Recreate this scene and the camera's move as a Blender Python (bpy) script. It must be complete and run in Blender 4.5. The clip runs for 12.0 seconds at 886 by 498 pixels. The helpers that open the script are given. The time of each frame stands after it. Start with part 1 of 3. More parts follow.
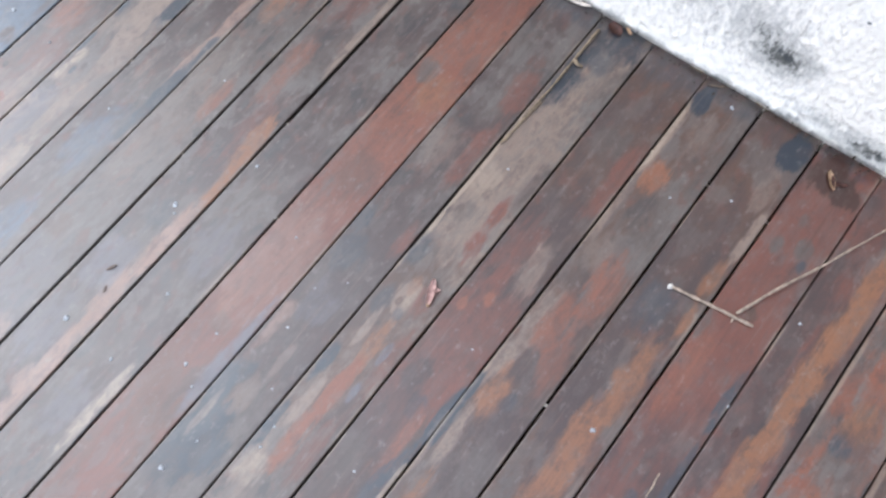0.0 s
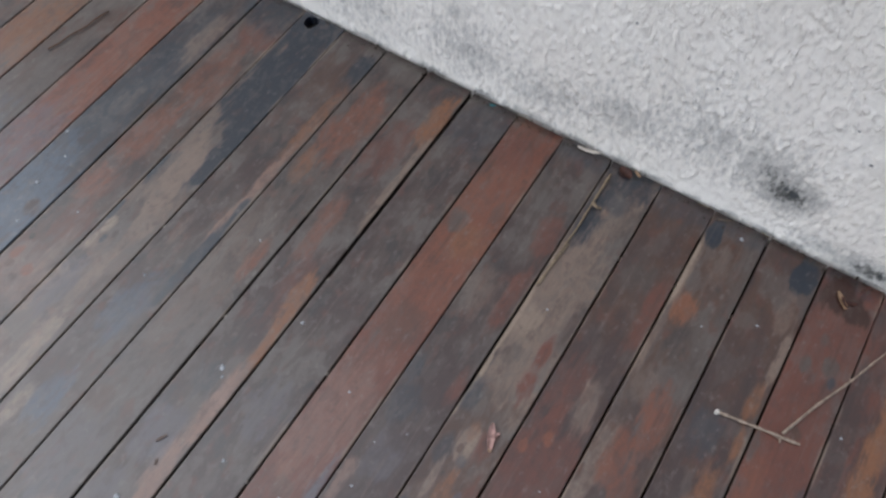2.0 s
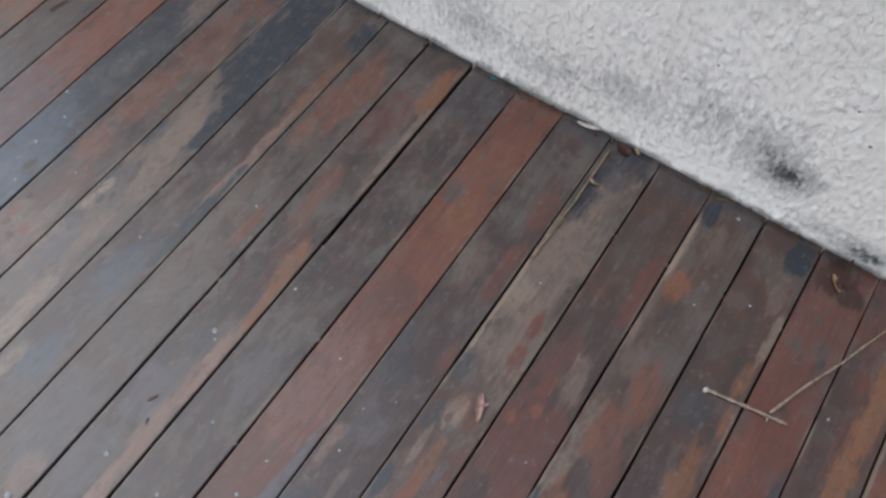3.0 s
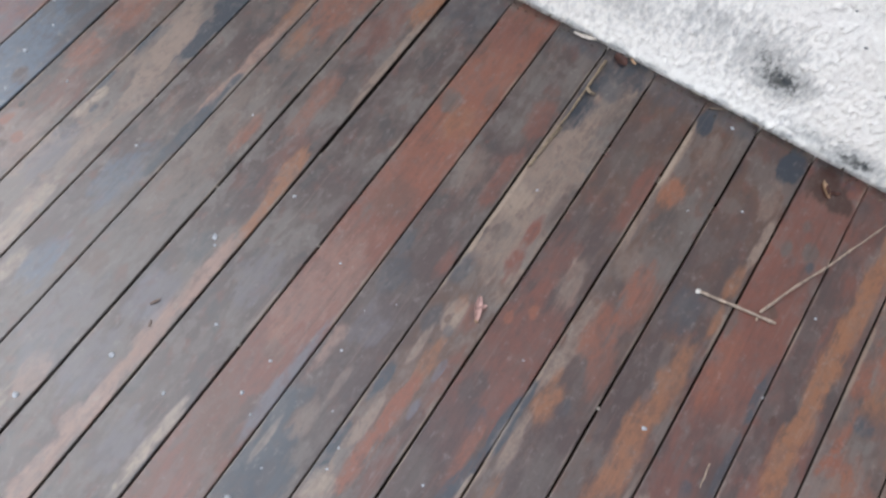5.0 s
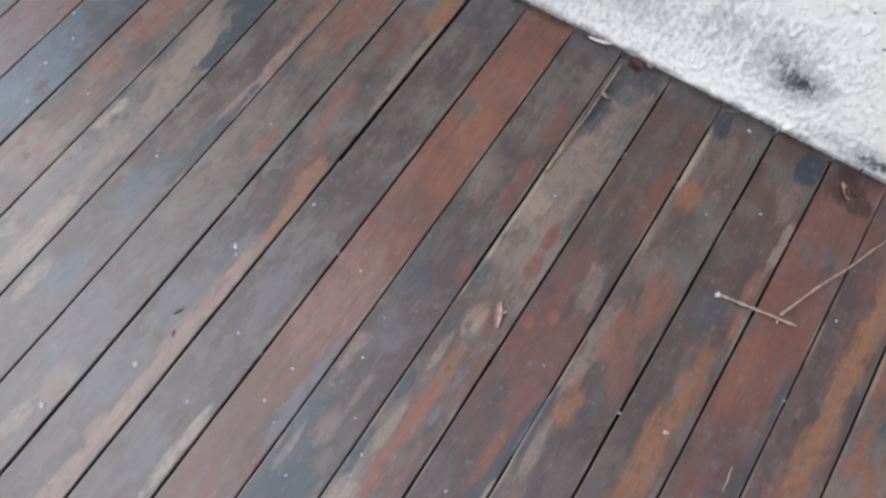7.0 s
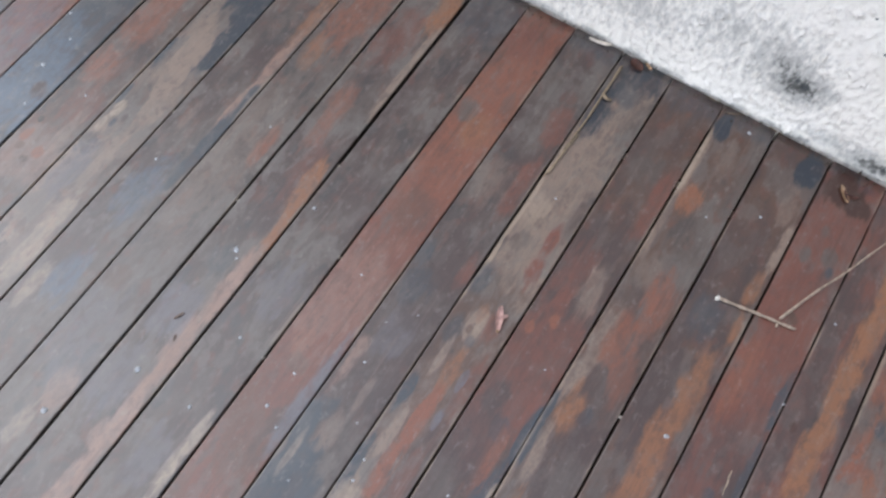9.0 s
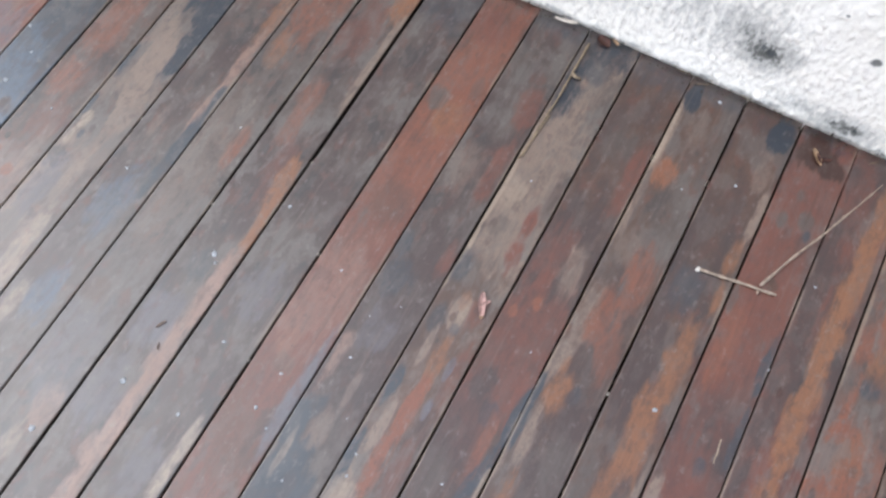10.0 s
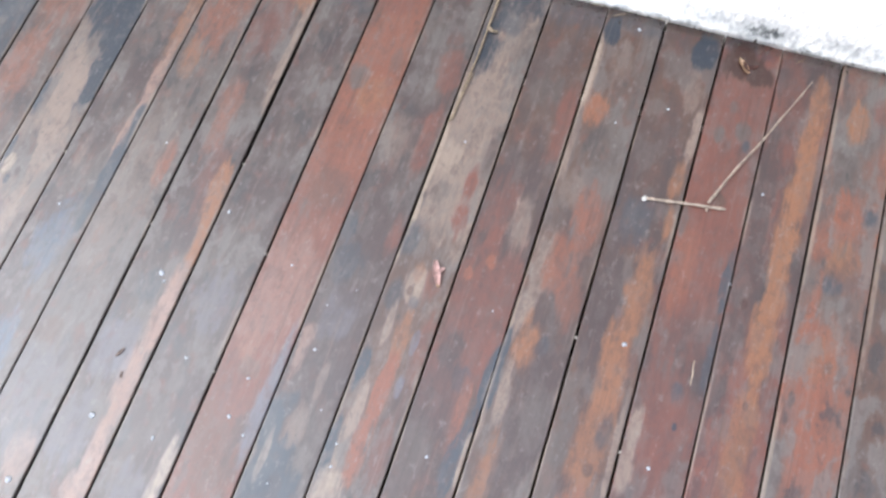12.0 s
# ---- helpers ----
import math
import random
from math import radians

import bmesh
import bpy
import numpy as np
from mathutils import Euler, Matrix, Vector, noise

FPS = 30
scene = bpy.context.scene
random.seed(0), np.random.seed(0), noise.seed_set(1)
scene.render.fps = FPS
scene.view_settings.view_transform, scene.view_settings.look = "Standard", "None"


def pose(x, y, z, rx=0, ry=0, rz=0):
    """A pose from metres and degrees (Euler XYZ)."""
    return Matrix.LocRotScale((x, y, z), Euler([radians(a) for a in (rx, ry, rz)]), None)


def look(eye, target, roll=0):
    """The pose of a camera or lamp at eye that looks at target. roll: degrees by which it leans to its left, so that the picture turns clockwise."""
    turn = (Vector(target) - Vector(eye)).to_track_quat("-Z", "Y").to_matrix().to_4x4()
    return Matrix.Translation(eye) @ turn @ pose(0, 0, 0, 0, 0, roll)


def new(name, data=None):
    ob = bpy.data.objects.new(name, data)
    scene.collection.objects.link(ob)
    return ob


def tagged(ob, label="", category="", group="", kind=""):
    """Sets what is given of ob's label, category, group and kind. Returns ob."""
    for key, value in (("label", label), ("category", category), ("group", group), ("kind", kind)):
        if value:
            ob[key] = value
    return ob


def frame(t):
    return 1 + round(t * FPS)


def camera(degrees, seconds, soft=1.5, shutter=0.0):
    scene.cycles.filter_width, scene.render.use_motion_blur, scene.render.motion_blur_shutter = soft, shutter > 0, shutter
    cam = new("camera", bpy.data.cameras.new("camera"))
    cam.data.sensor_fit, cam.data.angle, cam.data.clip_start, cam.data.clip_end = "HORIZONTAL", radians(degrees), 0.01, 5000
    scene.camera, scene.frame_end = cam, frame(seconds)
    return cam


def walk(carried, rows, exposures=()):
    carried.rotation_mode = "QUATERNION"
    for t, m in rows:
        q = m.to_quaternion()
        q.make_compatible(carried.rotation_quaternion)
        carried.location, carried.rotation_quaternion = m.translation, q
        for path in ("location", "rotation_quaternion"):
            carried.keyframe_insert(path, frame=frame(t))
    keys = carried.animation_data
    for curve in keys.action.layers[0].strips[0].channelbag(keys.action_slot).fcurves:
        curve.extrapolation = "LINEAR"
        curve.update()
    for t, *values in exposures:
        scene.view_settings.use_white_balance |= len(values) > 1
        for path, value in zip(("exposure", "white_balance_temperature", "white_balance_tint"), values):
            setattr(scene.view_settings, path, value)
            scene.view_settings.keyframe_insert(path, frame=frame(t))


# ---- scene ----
cam = camera(60.4, 12.0, soft=2.7)
PATH = [
    (0, (0.668, 0.471, 1.122), (0.146, 0.926, -0.754), -11.3),
    (0.5, (0.57, 0.432, 1.142), (0.054, 1.069, -0.682), -2.0),
    (1, (0.521, 0.4, 1.161), (0.068, 1.136, -0.643), 1.5),
    (1.5, (0.493, 0.386, 1.181), (-0.001, 1.15, -0.601), -1.1),
    (2, (0.492, 0.381, 1.192), (-0.025, 1.176, -0.569), -0.7),
    (2.5, (0.501, 0.388, 1.19), (-0.008, 1.183, -0.573), 0.0),
    (3, (0.516, 0.378, 1.184), (0.011, 1.128, -0.6), 0.2),
    (3.5, (0.529, 0.369, 1.167), (0.078, 1.055, -0.657), 1.6),
    (5.5, (0.531, 0.298, 1.166), (0.138, 0.971, -0.676), 3.1),
    (6, (0.518, 0.303, 1.173), (0.12, 0.974, -0.669), 2.6),
    (6.5, (0.512, 0.305, 1.175), (0.105, 0.969, -0.667), 1.6),
    (7, (0.516, 0.303, 1.175), (0.096, 0.963, -0.665), 0.7),
    (9, (0.493, 0.318, 1.186), (0.102, 0.961, -0.668), 1.7),
    (9.5, (0.511, 0.329, 1.177), (0.202, 0.919, -0.708), 1.8),
    (10, (0.506, 0.331, 1.186), (0.155, 0.96, -0.68), -0.2),
    (10.5, (0.519, 0.34, 1.18), (0.171, 0.928, -0.699), -6.9),
    (11, (0.552, 0.339, 1.17), (0.221, 0.955, -0.704), -7.7),
    (11.5, (0.558, 0.341, 1.164), (0.248, 0.929, -0.722), -8.7),
    (12, (0.575, 0.34, 1.164), (0.263, 0.951, -0.714), -8.8),
]
EXPOSURES = [(0, 0.66, 6200, 10), (0.5, 0.35, 6300, 10), (1.0, 0.08, 6380, 10), (1.5, -0.15, 6430, 10), (2.5, -0.31, 6450, 10), (3.0, -0.28, 6480, 10), (3.5, -0.24, 6480, 10), (5.5, 0.43, 6430, 10), (7, 0.25, 6380, 10), (9, 0.30, 6380, 10), (9.5, 0.36, 6430, 10), (10, 0.56, 6450, 10), (11, 0.84, 6400, 10), (12, 1.03, 6330, 10)]
walk(cam, [(t, look(eye, target, roll)) for t, eye, target, roll in PATH], EXPOSURES)

# ---- light ----
world = bpy.data.worlds.new("overcast_sky")
scene.world = world
world.use_nodes = True
wn = world.node_tree.nodes
sky = wn.new("ShaderNodeTexSky")
sky.sky_type = "NISHITA"
sky.sun_disc = False
SUN_UP, SUN_FROM = 53.0, 255.0  # degrees above the horizon; compass bearing, y is north
sky.sun_elevation, sky.sun_rotation = radians(SUN_UP), radians(SUN_FROM)
sky.dust_density = 1.0
wn["Background"].inputs["Strength"].default_value = 0.33
cloud = wn.new("ShaderNodeHueSaturation")  # thin overcast: the blue is washed out
cloud.inputs["Saturation"].default_value = 0.45
world.node_tree.links.new(sky.outputs[0], cloud.inputs["Color"])
world.node_tree.links.new(cloud.outputs[0], wn["Background"].inputs["Color"])
sun = new("sun", bpy.data.lights.new("sun", "SUN"))
sun.data.energy, sun.data.angle, sun.data.color = 1.5, radians(58), (0.88, 0.95, 1.0)
a, e = radians(SUN_FROM), radians(SUN_UP)
sun.matrix_world = look((math.sin(a) * math.cos(e) * 20, math.cos(a) * math.cos(e) * 20, math.sin(e) * 20), (0, 0, 0))

# ---- colours ----
PITCH, WALL_Y, THICK = 0.104, 1.26, 0.022
# blue and lilac: stain tones, in part the sky's sheen put into colour
COLOURS = {
    "grey": (0.063, 0.047, 0.040), "red": (0.106, 0.033, 0.021), "tan": (0.150, 0.104, 0.080), "orange": (0.152, 0.062, 0.028),
    "rust": (0.138, 0.045, 0.024), "dark": (0.009, 0.014, 0.023), "slate": (0.025, 0.029, 0.037), "blue": (0.050, 0.066, 0.092),
    "plum": (0.040, 0.023, 0.021), "brown": (0.060, 0.029, 0.019), "black": (0.009, 0.006, 0.004), "pale": (0.215, 0.160, 0.120),
    "blood": (0.030, 0.008, 0.004), "pink": (0.170, 0.100, 0.076), "lilac": (0.078, 0.070, 0.080),
}
FILM = (0.092, 0.077, 0.068)


class Tree:
    """A short hand for building a node material."""

    def __init__(self, name):
        self.mat = bpy.data.materials.new(name)
        self.mat.use_nodes = True
        self.nodes, self.links = self.mat.node_tree.nodes, self.mat.node_tree.links
        self.shader = self.nodes["Principled BSDF"]
        self.coords = self.nodes.new("ShaderNodeTexCoord").outputs["Object"]

    def put(self, socket, value):
        if isinstance(value, bpy.types.NodeSocket):
            self.links.new(value, socket)
        elif isinstance(value, tuple) and len(value) == 3 and len(socket.default_value) == 4:
            socket.default_value = (*value, 1)
        else:
            socket.default_value = value

    def math(self, op, a, b=0.0, c=0.0):
        n = self.nodes.new("ShaderNodeMath")
        n.operation = op
        for s, v in zip(n.inputs, (a, b, c)):
            self.put(s, v)
        return n.outputs[0]

    def mapped(self, scale, shift=(0, 0, 0)):
        n = self.nodes.new("ShaderNodeMapping")
        self.put(n.inputs["Vector"], self.coords)
        n.inputs["Scale"].default_value, n.inputs["Location"].default_value = scale, shift
        return n.outputs[0]

    def noise(self, scale, shift=(0, 0, 0), detail=4.0, rough=0.55, warp=0.0):
        n = self.nodes.new("ShaderNodeTexNoise")
        self.put(n.inputs["Vector"], self.mapped(scale, shift))
        n.inputs["Scale"].default_value, n.inputs["Detail"].default_value = 1.0, detail
        n.inputs["Roughness"].default_value, n.inputs["Distortion"].default_value = rough, warp
        return n.outputs["Fac"]

    def ramp(self, value, low, high, to_low=0.0, to_high=1.0, smooth=True):
        n = self.nodes.new("ShaderNodeMapRange")
        n.interpolation_type = "SMOOTHSTEP" if smooth else "LINEAR"
        for s, v in zip(n.inputs, (value, low, high, to_low, to_high)):
            self.put(s, v)
        return n.outputs[0]

    def mix(self, factor, a, b, kind="MIX"):
        n = self.nodes.new("ShaderNodeMix")
        n.data_type, n.blend_type = "RGBA", kind
        self.put(n.inputs[0], factor)
        self.put(n.inputs[6], a)
        self.put(n.inputs[7], b)
        return n.outputs[2]

    def blob(self, centre, half):
        """1 at the centre of an ellipsoid, 0 at its edge; an axis with half 0 is left out."""
        scale = tuple(1 / h if h else 0.0 for h in half)
        n = self.nodes.new("ShaderNodeVectorMath")
        n.operation = "LENGTH"
        self.put(n.inputs[0], self.mapped(scale, tuple(-c * s for c, s in zip(centre, scale))))
        return self.math("SUBTRACT", 1.0, n.outputs["Value"])

    def bump(self, height, strength, distance):
        n = self.nodes.new("ShaderNodeBump")
        n.inputs["Strength"].default_value, n.inputs["Distance"].default_value = strength, distance
        self.put(n.inputs["Height"], height)
        self.put(self.shader.inputs["Normal"], n.outputs[0])

    def finish(self, colour, rough, specular=0.5):
        self.put(self.shader.inputs["Base Color"], colour)
        self.put(self.shader.inputs["Roughness"], rough)
        self.put(self.shader.inputs["Specular IOR Level"], specular)
        return self.mat


def plain(name, colour, rough=0.7, vary=0.25, size=90.0, specular=0.4):
    """A small thing's surface: one colour with mottling and fine relief."""
    t = Tree(name)
    n = t.noise((size, size, size), detail=5)
    dark = tuple(c * (1 - vary) for c in colour)
    light = tuple(min(c * (1 + vary), 1) for c in colour)
    t.bump(t.noise((size * 4, size * 4, size * 4)), 0.4, 0.0006)
    return t.finish(t.mix(t.ramp(n, 0.3, 0.7), dark, light), rough, specular)


def wood(name, seed, first, second, stains, grime=1.0):
    """Weathered oiled hardwood of one plank: two tones, stains with ragged edges (some hold painted sheen or shade), a
    flaking grey film, scuffs and grain.
    """
    t = Tree(name)
    s = (seed * 1.37 + 3.1, seed * 2.71 + 1.7, seed * 0.73)
    s2, s3 = (s[1] + 5, s[0] + 9, s[2] + 2), (s[1] - 7, s[0] + 4, s[2] + 5)
    broad = t.noise((17, 4.5, 8), s, 5, 0.6, 0.5)
    ragged = t.noise((44, 16, 8), s, 7, 0.62, 0.15)
    flaky = t.noise((26, 12, 8), s2, 6, 0.6, 0.15)
    patchy = t.noise((50, 26, 8), s3, 6, 0.6, 0.15)
    scuff = t.noise((88, 50, 8), s2, 6, 0.68, 0.2)
    grain = t.noise((190, 7, 60), s, 5, 0.65)
    fine = t.noise((330, 240, 60), s, 4, 0.75)
    colour = t.mix(t.ramp(broad, 0.36, 0.64), COLOURS[first], COLOURS[second])
    colour = t.mix(t.ramp(patchy, 0.53, 0.62, 0.0, 0.32), colour, COLOURS["red"])
    colour = t.mix(t.ramp(flaky, 0.50, 0.58, 0.0, 0.70 * grime), colour, FILM)
    colour = t.mix(t.ramp(flaky, 0.37, 0.45, 0.75 * grime, 0.0), colour, (0.026, 0.022, 0.023))
    colour = t.mix(t.ramp(patchy, 0.36, 0.44, 0.35, 0.0), colour, COLOURS["plum"])
    fibres = t.noise((150, 13, 8), s2, 5, 0.62)
    edge = t.math("ADD", t.math("MULTIPLY", t.math("SUBTRACT", ragged, 0.5), 1.9), t.math("MULTIPLY", t.math("SUBTRACT", fibres, 0.5), 0.9))
    uneven = t.ramp(t.noise((85, 46, 8), s3, 6, 0.66), 0.36, 0.58, 0.50, 0.95)
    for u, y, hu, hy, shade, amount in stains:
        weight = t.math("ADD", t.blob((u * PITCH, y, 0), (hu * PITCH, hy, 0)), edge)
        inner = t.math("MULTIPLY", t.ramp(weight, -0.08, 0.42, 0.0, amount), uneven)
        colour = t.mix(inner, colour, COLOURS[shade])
    worn = t.noise((42, 20, 8), (s[0] + 11, s[1] - 3, s[2]), 6, 0.62, 0.2)
    colour = t.mix(t.ramp(worn, 0.51, 0.60, 0.0, 0.26 * grime), colour, FILM)
    colour = t.mix(t.ramp(worn, 0.37, 0.45, 0.40 * grime, 0.0), colour, COLOURS["plum"])
    colour = t.mix(t.ramp(scuff, 0.56, 0.70, 0.0, 0.34), colour, (0.165, 0.144, 0.127))
    colour = t.mix(t.ramp(scuff, 0.30, 0.42, 0.36, 0.0), colour, (0.020, 0.017, 0.017))
    # the arrises are rubbed pale here and there
    n = t.nodes.new("ShaderNodeSeparateXYZ")
    t.put(n.inputs[0], t.coords)
    inset = t.math("SUBTRACT", PITCH / 2, t.math("ABSOLUTE", t.math("SUBTRACT", n.outputs[0], PITCH / 2)))
    streak = t.noise((120, 3.2, 8), s3, 5, 0.62, 0.2)
    colour = t.mix(t.ramp(streak, 0.60, 0.70, 0.0, 0.22), colour, COLOURS["tan"])
    colour = t.mix(t.ramp(streak, 0.30, 0.39, 0.24, 0.0), colour, COLOURS["black"])
    rubbed = t.math("MULTIPLY", t.ramp(inset, 0.0028, 0.0065, 1.0, 0.0), t.ramp(t.noise((30, 7, 8), s3, 5), 0.50, 0.62, 0.0, 0.45))
    colour = t.mix(rubbed, colour, COLOURS["pale"])
    tone = t.math("ADD", t.ramp(grain, 0.25, 0.75, 0.91, 1.09), t.ramp(fine, 0.25, 0.75, -0.09, 0.09))
    colour = t.mix(1.0, colour, tone, "MULTIPLY")
    t.bump(t.math("ADD", t.math("MULTIPLY", grain, 0.35), t.math("ADD", t.math("MULTIPLY", fine, 0.5), flaky)), 0.28, 0.0012)
    rough = t.math("ADD", t.ramp(flaky, 0.3, 0.7, 0.32, 0.46), t.ramp(fine, 0.3, 0.7, -0.05, 0.06))
    t.shader.inputs["Coat Weight"].default_value = 0.24
    t.put(t.shader.inputs["Coat Roughness"], t.ramp(patchy, 0.3, 0.7, 0.30, 0.46))
    return t.finish(colour, rough, 0.55)


# ---- mesh helpers ----
def mesh_object(name, bm, material, smooth=True):
    me = bpy.data.meshes.new(name)
    bm.normal_update()
    bm.to_mesh(me)
    bm.free()
    if smooth:
        me.shade_smooth()
    me.materials.append(material)
    return new(name, me)


def part(name, bm, material, parent, label="", smooth=True):
    ob = mesh_object(name, bm, material, smooth)
    ob.parent = parent
    return tagged(ob, label)


def tube(points, radii, sides=8, rough=0.0, seed=0):
    """A rod through the points with a radius at each, closed at both ends, with a slightly knobbly skin."""
    bm = bmesh.new()
    pts = [Vector(p) for p in points]
    rings = []
    for i, (p, r) in enumerate(zip(pts, radii)):
        along = (pts[min(i + 1, len(pts) - 1)] - pts[max(i - 1, 0)]).normalized()
        side = along.cross(Vector((0, 0, 1)) if abs(along.z) < 0.9 else Vector((1, 0, 0))).normalized()
        up = side.cross(along)
        ring = []
        for k in range(sides):
            ang = 2 * math.pi * k / sides
            q = r * (1 + rough * noise.noise((i * 0.9 + seed, k * 1.3, seed * 2.0)))
            ring.append(bm.verts.new(p + side * math.cos(ang) * q + up * math.sin(ang) * q))
        rings.append(ring)
    for a, b in zip(rings, rings[1:]):
        for k in range(sides):
            bm.faces.new((a[k], a[(k + 1) % sides], b[(k + 1) % sides], b[k]))
    bm.faces.new(rings[0][::-1])
    bm.faces.new(rings[-1])
    bmesh.ops.recalc_face_normals(bm, faces=bm.faces)
    return bm


def bent(start, end, steps, sway, seed, z, sag=0.0):
    """Points of a slightly crooked rod from start to end on the ground plan at the heights z (start, end)."""
    out = []
    for i in range(steps + 1):
        f = i / steps
        wob = sway * math.sin(math.pi * f)
        x = start[0] + (end[0] - start[0]) * f + wob * noise.noise((f * 3.0, seed, 0.3))
        y = start[1] + (end[1] - start[1]) * f + wob * noise.noise((f * 3.0, seed, 7.3))
        out.append((x, y, z[0] + (z[1] - z[0]) * f - sag * math.sin(math.pi * f)))
    return out


def lump(radius, squash, ragged, seed, level=2):
    """A small uneven blob on its flat side."""
    bm = bmesh.new()
    bmesh.ops.create_icosphere(bm, subdivisions=level, radius=1.0)
    for v in bm.verts:
        k = 1 + ragged * noise.noise(v.co * 1.6 + Vector((seed * 3.7, seed, 0)))
        v.co = Vector((v.co.x * radius * k, v.co.y * radius * k, max(v.co.z, -0.35) * radius * squash * k + 0.35 * radius * squash))
    return bm


def curled_leaf(length, width, curl, seed, thick=0.0007):
    """A small dry leaf or petal with thickness, rolled up across its length and bent along it."""
    bm = bmesh.new()
    nu, nv = 12, 6
    grid = {}
    for layer in (0, 1):
        for i in range(nu + 1):
            f = i / nu
            half = width / 2 * (math.sin(math.pi * (0.06 + 0.88 * f)) ** 0.7) * (1 + 0.15 * noise.noise((f * 5, seed, 0)))
            for j in range(nv + 1):
                g = j / nv * 2 - 1
                ang = g * curl
                r = half / max(curl, 0.01)
                x, z = r * math.sin(ang), r * (1 - math.cos(ang))
                z += 0.10 * length * (f - 0.45) ** 2 * 3 + 0.02 * length * noise.noise((f * 4, g * 2, seed))
                grid[layer, i, j] = bm.verts.new((x, (f - 0.5) * length, z + layer * thick + 0.0004))
    for i in range(nu):
        for j in range(nv):
            bm.faces.new([grid[1, i + a, j + b] for a, b in ((0, 0), (0, 1), (1, 1), (1, 0))])
            bm.faces.new([grid[0, i + a, j + b] for a, b in ((0, 0), (1, 0), (1, 1), (0, 1))])
    for i in range(nu):
        for j in (0, nv):
            bm.faces.new([grid[0, i, j], grid[0, i + 1, j], grid[1, i + 1, j], grid[1, i, j]])
    for j in range(nv):
        for i in (0, nu):
            bm.faces.new([grid[0, i, j], grid[0, i, j + 1], grid[1, i, j + 1], grid[1, i, j]])
    bmesh.ops.recalc_face_normals(bm, faces=bm.faces)
    return bm


# ---- stains of the planks, some with sheen or shade painted in, by plank number: place across (0 to 1) and along, half sizes, tone, amount ----
STAINS_AND_LIGHT = {}


def stain(k, u, y, hu, hy, shade, amount=0.9):
    STAINS_AND_LIGHT.setdefault(k, []).append((u, y, hu, hy, shade, amount))


# planks far along the wall
stain(-9, 0.6, 0.90, 0.7, 0.16, "orange")
stain(-8, 0.6, 0.80, 0.6, 0.20, "grey", 0.7)
# blue on this plank and the next paints in the sky's bluish sheen
stain(-8, 0.5, 0.60, 0.7, 0.15, "blue", 0.5)
stain(-7, 0.6, 0.93, 0.7, 0.26, "rust", 0.8)
stain(-7, 0.5, 0.66, 0.7, 0.15, "blue", 0.5)
# the slate-blue plank
stain(-6, 0.5, 0.70, 0.9, 0.26, "slate", 1.3)
# over the real slate stain, blue adds the sky's gloss as colour
stain(-6, 0.5, 0.62, 0.8, 0.13, "blue", 1.0)
stain(-6, 0.3, 0.52, 0.6, 0.08, "blue", 0.8)
stain(-6, 0.55, 0.96, 0.7, 0.07, "slate", 0.9)
stain(-6, 0.30, 1.05, 0.5, 0.12, "dark", 0.7)
stain(-6, 0.75, 1.07, 0.24, 0.09, "tan", 0.75)
stain(-6, 0.86, 0.72, 0.12, 0.10, "plum", 0.7)
stain(-6, 0.78, 0.589, 0.17, 0.020, "blood", 0.95)
# grey plank with rust
stain(-5, 0.38, 0.83, 0.40, 0.09, "rust", 0.7)
stain(-5, 0.40, 0.695, 0.38, 0.045, "rust", 0.9)
stain(-5, 0.75, 0.72, 0.25, 0.06, "plum", 0.7)
stain(-5, 0.6, 0.61, 0.35, 0.06, "red", 0.6)
stain(-5, 0.6, 1.14, 0.5, 0.06, "red", 0.8)
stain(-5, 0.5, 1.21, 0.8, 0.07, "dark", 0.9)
stain(-5, 0.5, 1.00, 0.5, 0.10, "rust", 0.6)
stain(-5, 0.75, 0.55, 0.12, 0.06, "tan", 0.6)
stain(-5, 0.5, 0.48, 0.7, 0.06, "pink", 0.5)
stain(-5, 0.21, 0.509, 0.11, 0.015, "rust", 1.2)
stain(-5, 0.61, 0.493, 0.11, 0.014, "rust", 1.2)
stain(-5, 0.49, 0.470, 0.09, 0.013, "blood", 1.1)
stain(-5, 0.30, 0.488, 0.08, 0.010, "brown", 1.0)
stain(-5, 0.21, 0.547, 0.05, 0.007, "black", 1.2)
# tan plank with the blue-black stain
stain(-4, 0.52, 0.79, 0.34, 0.12, "tan", 1.0)
stain(-4, 0.70, 0.69, 0.22, 0.07, "tan", 0.8)
stain(-4, 0.30, 0.86, 0.25, 0.06, "tan", 0.7)
stain(-4, 0.62, 1.06, 0.75, 0.17, "dark", 1.6)
stain(-4, 0.90, 0.91, 0.34, 0.09, "dark", 1.6)
stain(-4, 0.85, 0.83, 0.17, 0.075, "dark", 1.6)
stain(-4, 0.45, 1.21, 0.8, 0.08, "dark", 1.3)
stain(-4, 0.07, 0.775, 0.10, 0.040, "slate", 1.2)
stain(-4, 0.05, 0.668, 0.08, 0.030, "slate", 1.2)
stain(-4, 0.18, 0.640, 0.10, 0.022, "pale", 1.0)
stain(-4, 0.12, 0.598, 0.07, 0.020, "pale", 0.8)
stain(-4, 0.28, 0.612, 0.06, 0.012, "slate", 1.1)
stain(-4, 0.40, 0.630, 0.06, 0.012, "plum", 1.0)
stain(-4, 0.62, 0.54, 0.12, 0.13, "tan", 0.7)
stain(-4, 0.75, 0.36, 0.20, 0.13, "pale", 0.6)
stain(-4, 0.30, 0.50, 0.25, 0.08, "lilac", 0.7)
